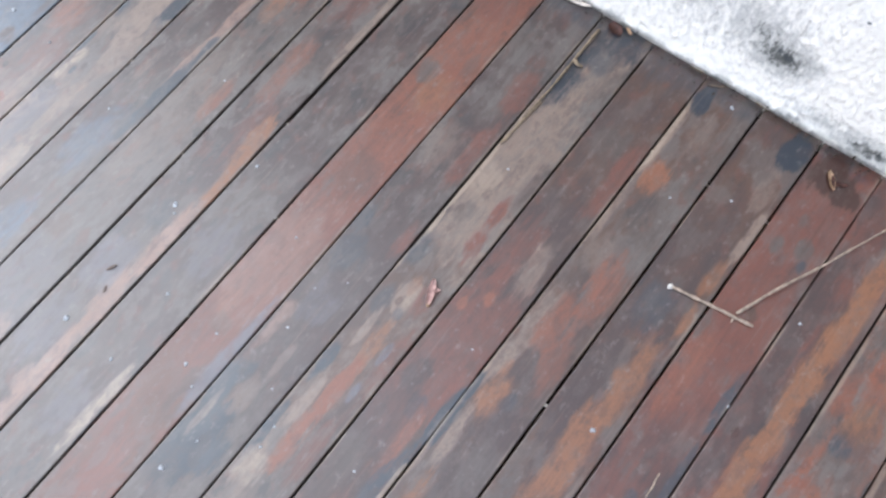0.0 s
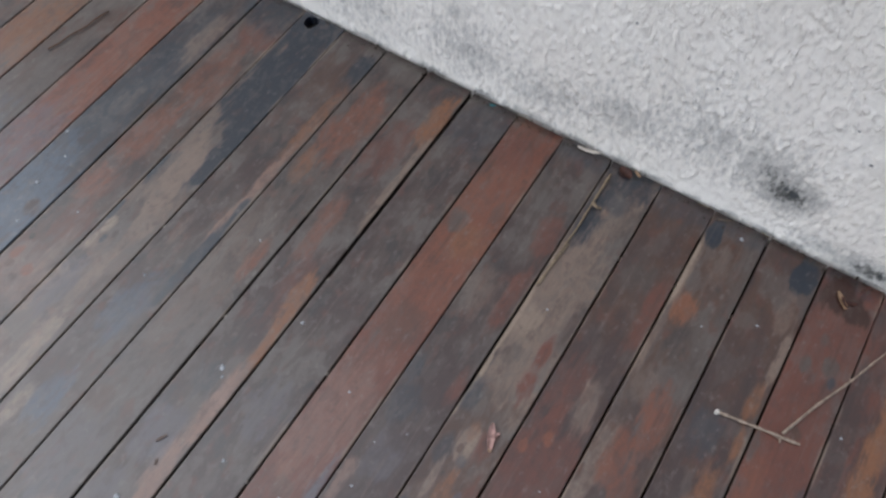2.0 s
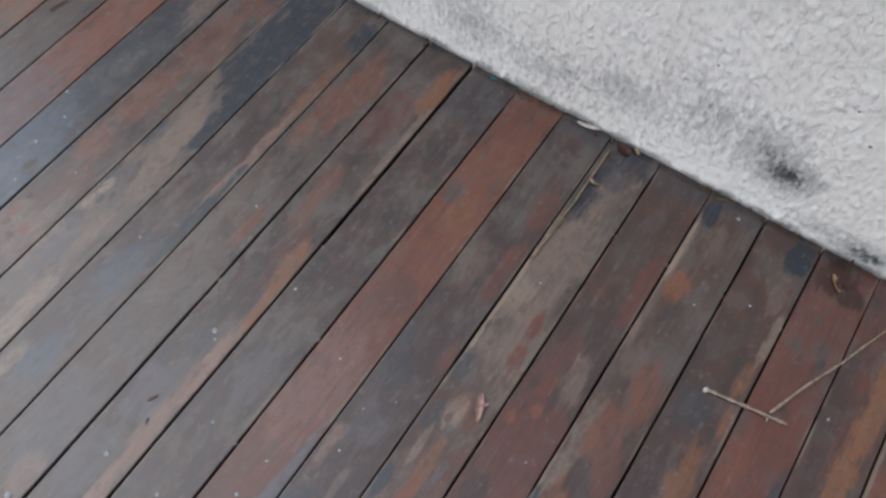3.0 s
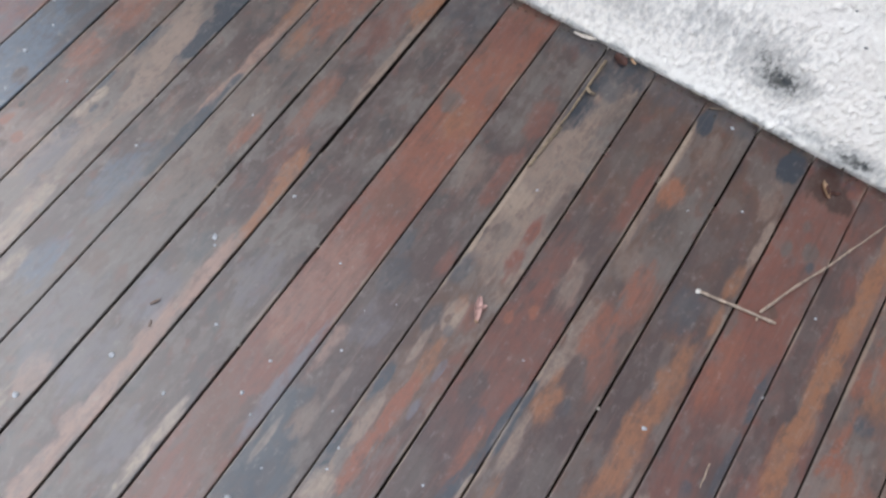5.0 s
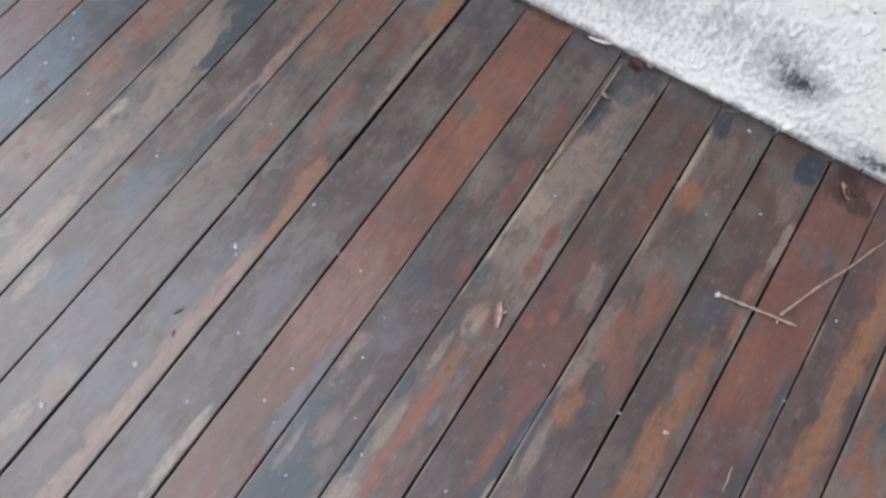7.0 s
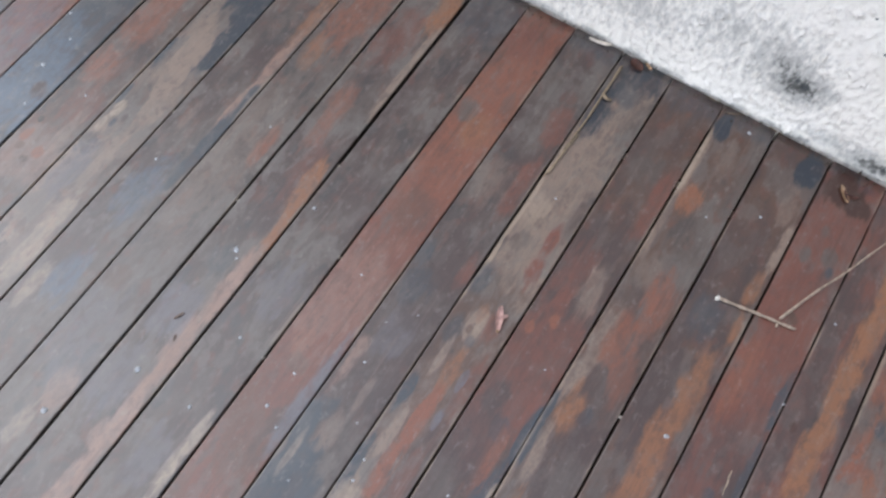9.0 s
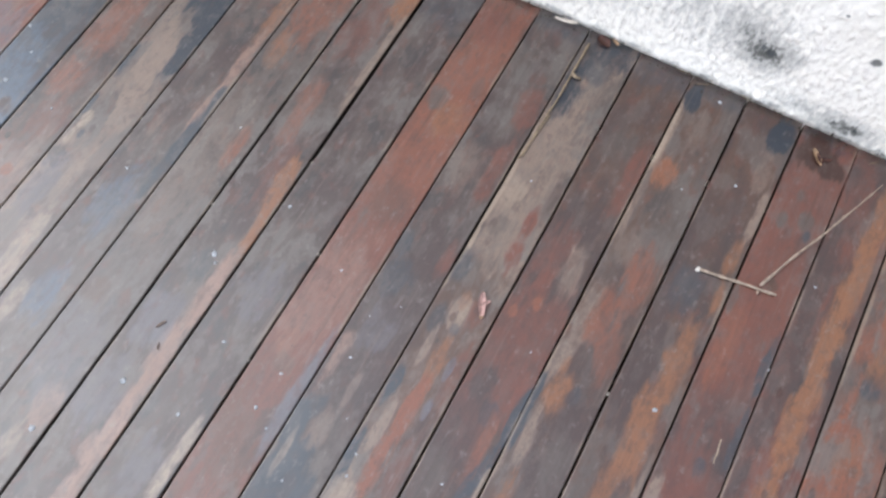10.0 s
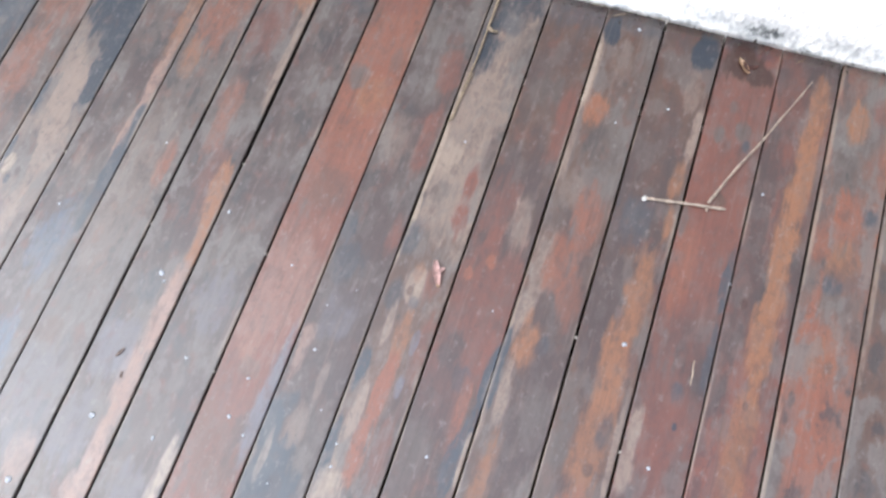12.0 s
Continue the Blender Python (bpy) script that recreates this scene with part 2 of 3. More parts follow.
# plum plank with a pink edge
stain(-3, 0.86, 1.00, 0.16, 0.17, "orange", 0.8)
stain(-3, 0.88, 0.87, 0.13, 0.10, "pink", 1.1)
stain(-3, 0.80, 0.75, 0.09, 0.07, "pink", 0.9)
stain(-3, 0.94, 0.79, 0.10, 0.035, "slate", 1.3)
stain(-3, 0.90, 0.68, 0.14, 0.09, "slate", 1.3)
stain(-3, 0.88, 0.60, 0.10, 0.05, "slate", 1.0)
stain(-3, 0.45, 0.735, 0.26, 0.035, "plum", 1.0)
stain(-3, 0.55, 0.87, 0.20, 0.04, "plum", 1.0)
stain(-3, 0.5, 1.12, 0.4, 0.09, "brown", 0.8)
stain(-3, 0.85, 1.18, 0.22, 0.06, "dark", 1.2)
stain(-3, 0.30, 0.70, 0.10, 0.05, "tan", 0.5)
stain(-3, 0.55, 0.53, 0.35, 0.08, "blue", 0.7)
stain(-3, 0.60, 0.35, 0.30, 0.06, "blue", 0.9)
stain(-3, 0.30, 0.40, 0.25, 0.05, "plum", 0.6)
stain(-3, 0.24, 0.31, 0.14, 0.05, "pale", 0.7)
# even grey plank
stain(-2, 0.50, 1.05, 0.45, 0.13, "rust", 0.8)
stain(-2, 0.30, 0.93, 0.25, 0.05, "orange", 0.6)
stain(-2, 0.78, 0.72, 0.16, 0.055, "rust", 0.9)
stain(-2, 0.33, 0.66, 0.50, 0.20, "tan", 0.35)
stain(-2, 0.28, 0.395, 0.22, 0.025, "brown", 0.7)
# lilac film tone with some sky sheen painted in
stain(-2, 0.50, 0.28, 0.5, 0.10, "lilac", 0.5)
stain(-2, 0.75, 0.20, 0.20, 0.04, "pink", 0.7)
stain(-2, 0.60, 0.14, 0.15, 0.04, "pale", 0.6)
# plank with an orange streak along its edge
stain(-1, 0.80, 1.14, 0.24, 0.08, "orange", 1.3)
stain(-1, 0.93, 1.00, 0.12, 0.14, "tan", 1.1)
stain(-1, 0.40, 1.05, 0.40, 0.09, "red", 0.6)
stain(-1, 0.35, 0.84, 0.20, 0.08, "rust", 0.7)
stain(-1, 0.60, 0.72, 0.25, 0.09, "red", 0.5)
stain(-1, 0.80, 0.70, 0.16, 0.07, "orange", 1.1)
stain(-1, 0.90, 0.61, 0.13, 0.08, "orange", 1.2)
stain(-1, 0.70, 0.615, 0.10, 0.05, "plum", 0.9)
stain(-1, 0.84, 0.48, 0.15, 0.10, "pink", 1.3)
stain(-1, 0.80, 0.36, 0.18, 0.10, "pink", 1.2)
stain(-1, 0.84, 0.23, 0.16, 0.13, "pink", 1.2)
stain(-1, 0.68, 0.19, 0.14, 0.03, "pink", 0.9)
stain(-1, 0.82, 0.08, 0.20, 0.12, "pink", 1.0)
stain(-1, 0.45, 0.51, 0.22, 0.04, "slate", 0.6)
# the two lilac patches carry a little of the sky's pale sheen
stain(-1, 0.40, 0.40, 0.35, 0.06, "lilac", 0.8)
stain(-1, 0.35, 0.26, 0.35, 0.08, "lilac", 0.6)
# grey plank
stain(0, 0.5, 1.18, 0.6, 0.08, "slate", 0.6)
stain(0, 0.25, 0.93, 0.25, 0.05, "plum", 0.7)
stain(0, 0.70, 0.72, 0.25, 0.06, "plum", 0.7)
# lilac on this plank is partly painted sky sheen
stain(0, 0.55, 0.52, 0.40, 0.06, "lilac", 0.6)
stain(0, 0.70, 0.32, 0.20, 0.07, "plum", 0.5)
stain(0, 0.90, 0.26, 0.10, 0.07, "pale", 0.9)
stain(0, 0.86, 0.18, 0.10, 0.06, "pale", 0.8)
stain(0, 0.50, 0.20, 0.3, 0.06, "lilac", 0.6)
# even red-brown plank
stain(1, 0.48, 0.95, 0.8, 0.34, "rust", 0.9)
stain(1, 0.50, 0.55, 0.8, 0.30, "red", 0.8)
stain(1, 0.35, 1.17, 0.45, 0.06, "red", 0.9)
stain(1, 0.63, 0.95, 0.30, 0.05, "orange", 0.7)
stain(1, 0.26, 0.985, 0.22, 0.030, "grey", 1.0)
stain(1, 0.80, 1.03, 0.12, 0.03, "grey", 0.6)
stain(1, 0.55, 0.76, 0.40, 0.05, "brown", 0.6)
stain(1, 0.40, 0.475, 0.22, 0.030, "rust", 0.8)
stain(1, 0.50, 0.44, 0.20, 0.020, "brown", 0.8)
stain(1, 0.45, 0.56, 0.55, 0.14, "pink", 0.45)
stain(1, 0.92, 0.43, 0.13, 0.10, "lilac", 1.0)
stain(1, 0.90, 0.35, 0.16, 0.06, "lilac", 1.0)
stain(1, 0.72, 0.335, 0.12, 0.05, "plum", 0.9)
stain(1, 0.45, 0.30, 0.45, 0.09, "brown", 0.7)
# mottled plank beside the pale one
# broad plum tone, deepened to offset too strong a sky reflection
stain(2, 0.5, 0.56, 0.9, 0.28, "plum", 0.8)
stain(2, 0.75, 1.03, 0.22, 0.06, "red", 0.8)
stain(2, 0.80, 0.90, 0.16, 0.09, "red", 0.9)
stain(2, 0.35, 0.88, 0.35, 0.06, "tan", 0.45)
stain(2, 0.50, 0.725, 0.30, 0.045, "plum", 1.2)
stain(2, 0.74, 0.667, 0.22, 0.035, "plum", 1.1)
stain(2, 0.85, 0.71, 0.12, 0.04, "red", 0.8)
stain(2, 0.10, 0.71, 0.20, 0.035, "slate", 0.9)
stain(2, 0.30, 0.65, 0.30, 0.04, "slate", 0.7)
stain(2, 0.50, 0.565, 0.35, 0.05, "lilac", 0.6)
stain(2, 0.55, 0.60, 0.25, 0.03, "plum", 0.8)
stain(2, 0.16, 0.495, 0.11, 0.060, "pink", 0.8)
stain(2, 0.62, 0.445, 0.08, 0.045, "tan", 0.6)
stain(2, 0.50, 0.375, 0.20, 0.055, "tan", 0.6)
stain(2, 0.30, 0.41, 0.16, 0.025, "slate", 0.8)
stain(2, 0.16, 0.365, 0.20, 0.045, "slate", 1.6)
stain(2, 0.45, 0.30, 0.45, 0.07, "slate", 1.5)
stain(2, 0.30, 0.25, 0.40, 0.06, "dark", 0.7)
stain(2, 0.22, 0.32, 0.07, 0.045, "pale", 0.55)
# damp plank end, with the wall foot's shade painted in
stain(2, 0.6, 1.235, 0.6, 0.035, "slate", 0.7)
# pale plank with the knot
# brown wood tone, painted darker where the deck mirrors too much sky
stain(3, 0.5, 0.56, 0.8, 0.22, "brown", 0.9)
stain(3, 0.42, 0.95, 0.65, 0.21, "tan", 0.9)
stain(3, 0.35, 0.82, 0.45, 0.10, "tan", 0.6)
stain(3, 0.32, 0.815, 0.18, 0.025, "grey", 0.8)
stain(3, 0.26, 0.875, 0.22, 0.04, "pale", 0.55)
stain(3, 0.04, 0.85, 0.07, 0.15, "pale", 2.2)
stain(3, 0.74, 0.84, 0.11, 0.045, "red", 1.2)
stain(3, 0.77, 0.775, 0.13, 0.035, "red", 1.1)
stain(3, 0.88, 0.90, 0.10, 0.05, "plum", 0.9)
stain(3, 0.22, 1.11, 0.22, 0.075, "dark", 1.2)
stain(3, 0.45, 1.165, 0.30, 0.025, "slate", 0.7)
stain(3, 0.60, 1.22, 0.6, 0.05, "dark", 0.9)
stain(3, 0.15, 0.72, 0.20, 0.035, "slate", 0.8)
stain(3, 0.20, 0.62, 0.16, 0.030, "slate", 0.7)
stain(3, 0.46, 0.645, 0.18, 0.036, "tan", 1.2)
stain(3, 0.52, 0.645, 0.07, 0.030, "pale", 0.6)
stain(3, 0.44, 0.672, 0.09, 0.020, "orange", 0.5)
stain(3, 0.40, 0.636, 0.045, 0.008, "brown", 0.9)
stain(3, 0.52, 0.618, 0.08, 0.012, "slate", 0.8)
stain(3, 0.28, 0.575, 0.08, 0.045, "tan", 1.0)
stain(3, 0.72, 0.66, 0.16, 0.04, "red", 0.7)
stain(3, 0.53, 0.545, 0.13, 0.060, "orange", 0.9)
stain(3, 0.52, 0.470, 0.15, 0.080, "rust", 1.3)
stain(3, 0.48, 0.385, 0.16, 0.060, "rust", 1.2)
stain(3, 0.86, 0.52, 0.12, 0.10, "red", 0.8)
stain(3, 0.80, 0.42, 0.20, 0.12, "plum", 0.8)
stain(3, 0.80, 0.39, 0.16, 0.06, "red", 0.6)
stain(3, 0.75, 0.557, 0.06, 0.020, "lilac", 1.0)
stain(3, 0.74, 0.487, 0.08, 0.022, "lilac", 1.0)
stain(3, 0.12, 0.50, 0.11, 0.045, "slate", 1.5)
stain(3, 0.08, 0.36, 0.10, 0.06, "slate", 1.2)
stain(3, 0.27, 0.43, 0.11, 0.055, "tan", 1.2)
stain(3, 0.25, 0.31, 0.22, 0.035, "pale", 0.7)
# damp and wall-foot shade painted across this plank's end
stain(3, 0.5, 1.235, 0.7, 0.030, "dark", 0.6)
# red-brown plank
# dark plum wood, its colour deepened further against excess reflected light
stain(4, 0.5, 0.68, 0.9, 0.30, "plum", 1.1)
stain(4, 0.45, 0.62, 0.7, 0.20, "red", 0.8)
stain(4, 0.33, 0.815, 0.30, 0.08, "red", 0.6)
stain(4, 0.70, 0.795, 0.22, 0.06, "tan", 0.7)
stain(4, 0.85, 1.00, 0.18, 0.09, "red", 0.9)
stain(4, 0.40, 1.05, 0.30, 0.05, "grey", 0.8)
stain(4, 0.46, 0.722, 0.11, 0.016, "rust", 1.4)
stain(4, 0.18, 0.693, 0.09, 0.014, "rust", 1.3)
stain(4, 0.30, 0.575, 0.20, 0.035, "plum", 1.0)
stain(4, 0.60, 0.524, 0.18, 0.025, "slate", 0.8)
stain(4, 0.86, 0.565, 0.12, 0.060, "red", 1.1)
stain(4, 0.72, 0.475, 0.14, 0.070, "rust", 0.9)
stain(4, 0.30, 0.44, 0.45, 0.12, "plum", 0.8)
stain(4, 0.25, 0.41, 0.25, 0.05, "grey", 0.6)
stain(4, 0.97, 0.535, 0.11, 0.060, "slate", 1.4)
stain(4, 0.90, 0.455, 0.12, 0.050, "slate", 1.1)
stain(4, 0.82, 0.39, 0.14, 0.050, "slate", 1.0)
stain(4, 0.96, 0.41, 0.05, 0.055, "pale", 0.9)
# end darkened in colour for damp and for the wall's contact shade
stain(4, 0.5, 1.23, 0.7, 0.045, "slate", 0.6)
# plank with the orange spot
# plum tone, also darkened to make up for too bright a reflection
stain(5, 0.6, 0.66, 0.7, 0.26, "plum", 0.8)
stain(5, 0.30, 1.043, 0.20, 0.038, "orange", 1.4)
stain(5, 0.30, 1.043, 0.20, 0.038, "rust", 0.6)
stain(5, 0.07, 1.12, 0.08, 0.09, "tan", 1.1)
stain(5, 0.04, 1.13, 0.06, 0.08, "pale", 1.8)
stain(5, 0.06, 0.94, 0.09, 0.07, "tan", 0.8)
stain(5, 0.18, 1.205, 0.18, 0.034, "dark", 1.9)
stain(5, 0.45, 1.15, 0.20, 0.05, "tan", 0.35)
stain(5, 0.30, 0.88, 0.25, 0.04, "tan", 0.45)
stain(5, 0.68, 0.83, 0.25, 0.08, "rust", 0.9)
stain(5, 0.22, 0.74, 0.20, 0.07, "tan", 0.8)
stain(5, 0.42, 0.755, 0.20, 0.06, "rust", 0.9)
stain(5, 0.75, 0.70, 0.20, 0.06, "rust", 0.6)
stain(5, 0.12, 0.655, 0.14, 0.05, "tan", 1.1)
stain(5, 0.33, 0.61, 0.20, 0.050, "orange", 1.0)
stain(5, 0.22, 0.53, 0.12, 0.060, "tan", 1.0)
stain(5, 0.60, 0.615, 0.10, 0.020, "slate", 0.8)
stain(5, 0.70, 0.52, 0.32, 0.12, "plum", 0.8)
stain(5, 0.75, 0.51, 0.22, 0.05, "grey", 0.8)
stain(5, 0.30, 0.40, 0.15, 0.070, "orange", 0.8)
stain(5, 0.62, 0.41, 0.25, 0.05, "plum", 0.9)
stain(5, 0.05, 0.600, 0.06, 0.030, "slate", 1.4)
stain(5, 0.05, 0.535, 0.10, 0.045, "slate", 1.4)
stain(5, 0.04, 0.47, 0.06, 0.030, "tan", 0.9)
# damp plus painted shade where the plank meets the wall
stain(5, 0.6, 1.235, 0.6, 0.035, "slate", 0.6)
# plum and orange plank
stain(6, 0.4, 0.95, 0.5, 0.15, "plum", 0.5)
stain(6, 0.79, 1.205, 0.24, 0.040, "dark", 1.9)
stain(6, 0.75, 1.12, 0.20, 0.05, "tan", 0.6)
stain(6, 0.93, 1.045, 0.09, 0.070, "tan", 1.2)
stain(6, 0.84, 0.945, 0.14, 0.045, "orange", 0.9)
stain(6, 0.90, 0.875, 0.10, 0.035, "orange", 1.0)
stain(6, 0.35, 0.86, 0.35, 0.06, "slate", 0.7)
stain(6, 0.22, 0.72, 0.26, 0.13, "plum", 1.1)
stain(6, 0.74, 0.75, 0.24, 0.09, "orange", 0.9)
stain(6, 0.66, 0.62, 0.30, 0.09, "orange", 1.0)
stain(6, 0.62, 0.50, 0.28, 0.10, "orange", 0.9)
stain(6, 0.75, 0.515, 0.11, 0.035, "plum", 1.0)
stain(6, 0.67, 0.458, 0.08, 0.012, "brown", 1.2)
stain(6, 0.18, 0.51, 0.18, 0.07, "grey", 1.0)
stain(6, 0.95, 0.50, 0.06, 0.11, "tan", 1.0)
stain(6, 0.60, 0.33, 0.35, 0.10, "rust", 0.8)
# dark red plank with the rusty blot
stain(7, 0.45, 0.86, 0.6, 0.20, "red", 0.9)
stain(7, 0.50, 1.12, 0.50, 0.10, "red", 0.8)
stain(7, 0.25, 0.80, 0.20, 0.09, "rust", 0.8)
stain(7, 0.08, 0.885, 0.09, 0.030, "grey", 1.0)
stain(7, 0.30, 1.055, 0.12, 0.018, "grey", 1.1)
stain(7, 0.66, 1.070, 0.14, 0.020, "grey", 1.1)
stain(7, 0.42, 1.115, 0.10, 0.014, "grey", 0.9)
stain(7, 0.75, 1.045, 0.08, 0.014, "slate", 0.9)
stain(7, 0.60, 0.66, 0.40, 0.10, "plum", 0.7)
stain(7, 0.50, 0.56, 0.40, 0.10, "red", 0.7)
stain(7, 0.94, 0.80, 0.09, 0.07, "slate", 1.0)
stain(7, 0.93, 0.68, 0.08, 0.08, "slate", 0.8)
stain(7, 0.60, 0.608, 0.12, 0.020, "slate", 0.8)
stain(7, 0.67, 0.558, 0.05, 0.008, "dark", 1.0)
stain(7, 0.16, 0.545, 0.10, 0.045, "tan", 1.2)
stain(7, 0.14, 0.48, 0.12, 0.040, "tan", 0.9)
stain(7, 0.56, 0.935, 0.10, 0.014, "brown", 1.1)
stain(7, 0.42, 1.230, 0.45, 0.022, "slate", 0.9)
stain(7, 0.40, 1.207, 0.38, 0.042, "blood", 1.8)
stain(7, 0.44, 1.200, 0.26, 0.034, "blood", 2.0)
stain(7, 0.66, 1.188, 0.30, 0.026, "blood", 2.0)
# plank with a broad orange streak
stain(8, 0.20, 0.86, 0.24, 0.30, "plum", 0.9)
stain(8, 0.72, 1.16, 0.18, 0.07, "orange", 1.0)
stain(8, 0.70, 1.02, 0.20, 0.12, "orange", 1.3)
stain(8, 0.64, 0.87, 0.22, 0.12, "orange", 1.3)
stain(8, 0.60, 0.72, 0.24, 0.12, "orange", 1.1)
stain(8, 0.58, 0.56, 0.24, 0.13, "orange", 0.8)
stain(8, 0.92, 0.90, 0.08, 0.20, "plum", 0.8)
stain(8, 0.30, 1.16, 0.25, 0.06, "red", 0.6)
stain(8, 0.23, 0.775, 0.06, 0.010, "blood", 1.0)
stain(8, 0.55, 0.62, 0.05, 0.010, "plum", 0.9)
# grey plank with orange patches
stain(9, 0.36, 1.14, 0.20, 0.045, "orange", 1.2)
stain(9, 0.70, 1.17, 0.15, 0.04, "red", 0.8)
stain(9, 0.45, 0.96, 0.24, 0.06, "rust", 1.2)
stain(9, 0.50, 0.89, 0.22, 0.045, "orange", 0.8)
stain(9, 0.14, 0.90, 0.10, 0.035, "rust", 0.8)
stain(9, 0.78, 0.975, 0.12, 0.022, "slate", 1.0)
stain(9, 0.45, 0.845, 0.16, 0.022, "slate", 1.0)
stain(9, 0.45, 0.73, 0.22, 0.06, "orange", 0.4)
stain(9, 0.07, 1.01, 0.08, 0.05, "grey", 1.0)

TONES = {-9: ("rust", "grey"), -8: ("grey", "brown"), -7: ("rust", "red"), -6: ("slate", "plum"), -5: ("grey", "brown"), -4: ("grey", "tan"),
         -3: ("plum", "grey"), -2: ("grey", "grey"), -1: ("plum", "grey"), 0: ("grey", "plum"), 1: ("red", "brown"), 2: ("grey", "plum"),
         3: ("grey", "tan"), 4: ("plum", "brown"), 5: ("grey", "brown"), 6: ("brown", "plum"), 7: ("red", "plum"), 8: ("red", "plum"),
         9: ("grey", "rust"), 10: ("grey", "brown")}

# ---- large structure ----
earth = Tree("damp_earth")
e1 = earth.noise((2.3, 2.3, 2.3), detail=8)
earth.bump(earth.noise((30, 30, 30), detail=6), 0.6, 0.02)
EARTH = earth.finish(earth.mix(earth.ramp(e1, 0.35, 0.65), (0.05, 0.040, 0.028), (0.085, 0.075, 0.045)), 0.95, 0.2)
me = bpy.data.meshes.new("ground")
me.from_pydata([(-900, -900, -0.34), (900, -900, -0.34), (900, 900, -0.34), (-900, 900, -0.34)], [], [(0, 1, 2, 3)])
me.materials.append(EARTH)
tagged(new("ground", me), "bare damp brown earth under the raised deck", "ground", kind="structure")

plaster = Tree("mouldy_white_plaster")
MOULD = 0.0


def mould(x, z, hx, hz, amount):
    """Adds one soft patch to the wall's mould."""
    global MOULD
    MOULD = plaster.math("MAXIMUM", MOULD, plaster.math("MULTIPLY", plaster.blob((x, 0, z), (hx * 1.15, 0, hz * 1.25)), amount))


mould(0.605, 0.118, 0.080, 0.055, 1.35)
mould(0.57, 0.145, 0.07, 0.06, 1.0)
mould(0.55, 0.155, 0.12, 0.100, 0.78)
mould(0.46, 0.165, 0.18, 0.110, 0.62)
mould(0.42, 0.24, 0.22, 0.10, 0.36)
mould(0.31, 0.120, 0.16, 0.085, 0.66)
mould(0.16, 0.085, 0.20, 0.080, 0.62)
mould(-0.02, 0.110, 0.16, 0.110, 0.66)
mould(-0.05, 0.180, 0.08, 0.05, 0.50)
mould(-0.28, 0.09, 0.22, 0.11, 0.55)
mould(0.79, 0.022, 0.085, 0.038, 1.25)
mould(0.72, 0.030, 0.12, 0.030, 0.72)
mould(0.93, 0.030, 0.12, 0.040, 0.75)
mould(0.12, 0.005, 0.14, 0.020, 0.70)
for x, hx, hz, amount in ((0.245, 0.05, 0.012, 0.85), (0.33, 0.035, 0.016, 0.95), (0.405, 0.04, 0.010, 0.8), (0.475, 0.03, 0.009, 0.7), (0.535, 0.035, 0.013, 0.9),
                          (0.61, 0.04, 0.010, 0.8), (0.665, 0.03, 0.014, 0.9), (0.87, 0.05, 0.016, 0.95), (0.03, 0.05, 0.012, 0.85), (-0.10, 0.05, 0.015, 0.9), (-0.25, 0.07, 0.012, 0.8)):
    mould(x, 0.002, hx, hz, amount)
p_mid = plaster.noise((62, 62, 25), detail=7, rough=0.72)
p_fine = plaster.noise((135, 135, 66), detail=7, rough=0.72)
p_wide = plaster.noise((5, 5, 5), detail=5)
white = plaster.mix(plaster.ramp(p_wide, 0.35, 0.65), (0.855, 0.80, 0.735), (0.90, 0.85, 0.79))
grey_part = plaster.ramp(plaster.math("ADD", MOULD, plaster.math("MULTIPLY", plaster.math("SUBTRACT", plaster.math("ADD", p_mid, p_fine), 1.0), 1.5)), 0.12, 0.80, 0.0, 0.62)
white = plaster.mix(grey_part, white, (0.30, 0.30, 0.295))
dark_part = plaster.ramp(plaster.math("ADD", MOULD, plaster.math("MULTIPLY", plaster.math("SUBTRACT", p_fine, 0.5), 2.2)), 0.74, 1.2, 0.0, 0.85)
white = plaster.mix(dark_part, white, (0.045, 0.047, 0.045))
for x, z, r in ((0.756, 0.192, 0.011), (0.787, 0.181, 0.005), (0.796, 0.186, 0.004), (0.678, 0.255, 0.004), (0.635, 0.308, 0.003),
                (0.806, 0.025, 0.006), (0.43, 0.27, 0.003), (0.28, 0.33, 0.003), (0.615, 0.122, 0.011), (0.60, 0.128, 0.007)):
    spot = plaster.math("ADD", plaster.blob((x, 0, z), (r, 0, r)), plaster.math("SUBTRACT", p_fine, 0.5))
    white = plaster.mix(plaster.ramp(spot, 0.0, 0.5, 0.0, 0.85), white, (0.05, 0.055, 0.06))
flecks = plaster.ramp(plaster.noise((120, 120, 62), (3, 1, 2), 4, 0.6, 0.3), 0.50, 0.72)
plaster.bump(plaster.math("ADD", plaster.math("MULTIPLY", flecks, 0.6), plaster.noise((330, 330, 230), detail=5, rough=0.75)), 1.0, 0.0030)
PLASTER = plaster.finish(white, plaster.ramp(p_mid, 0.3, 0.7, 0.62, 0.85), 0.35)


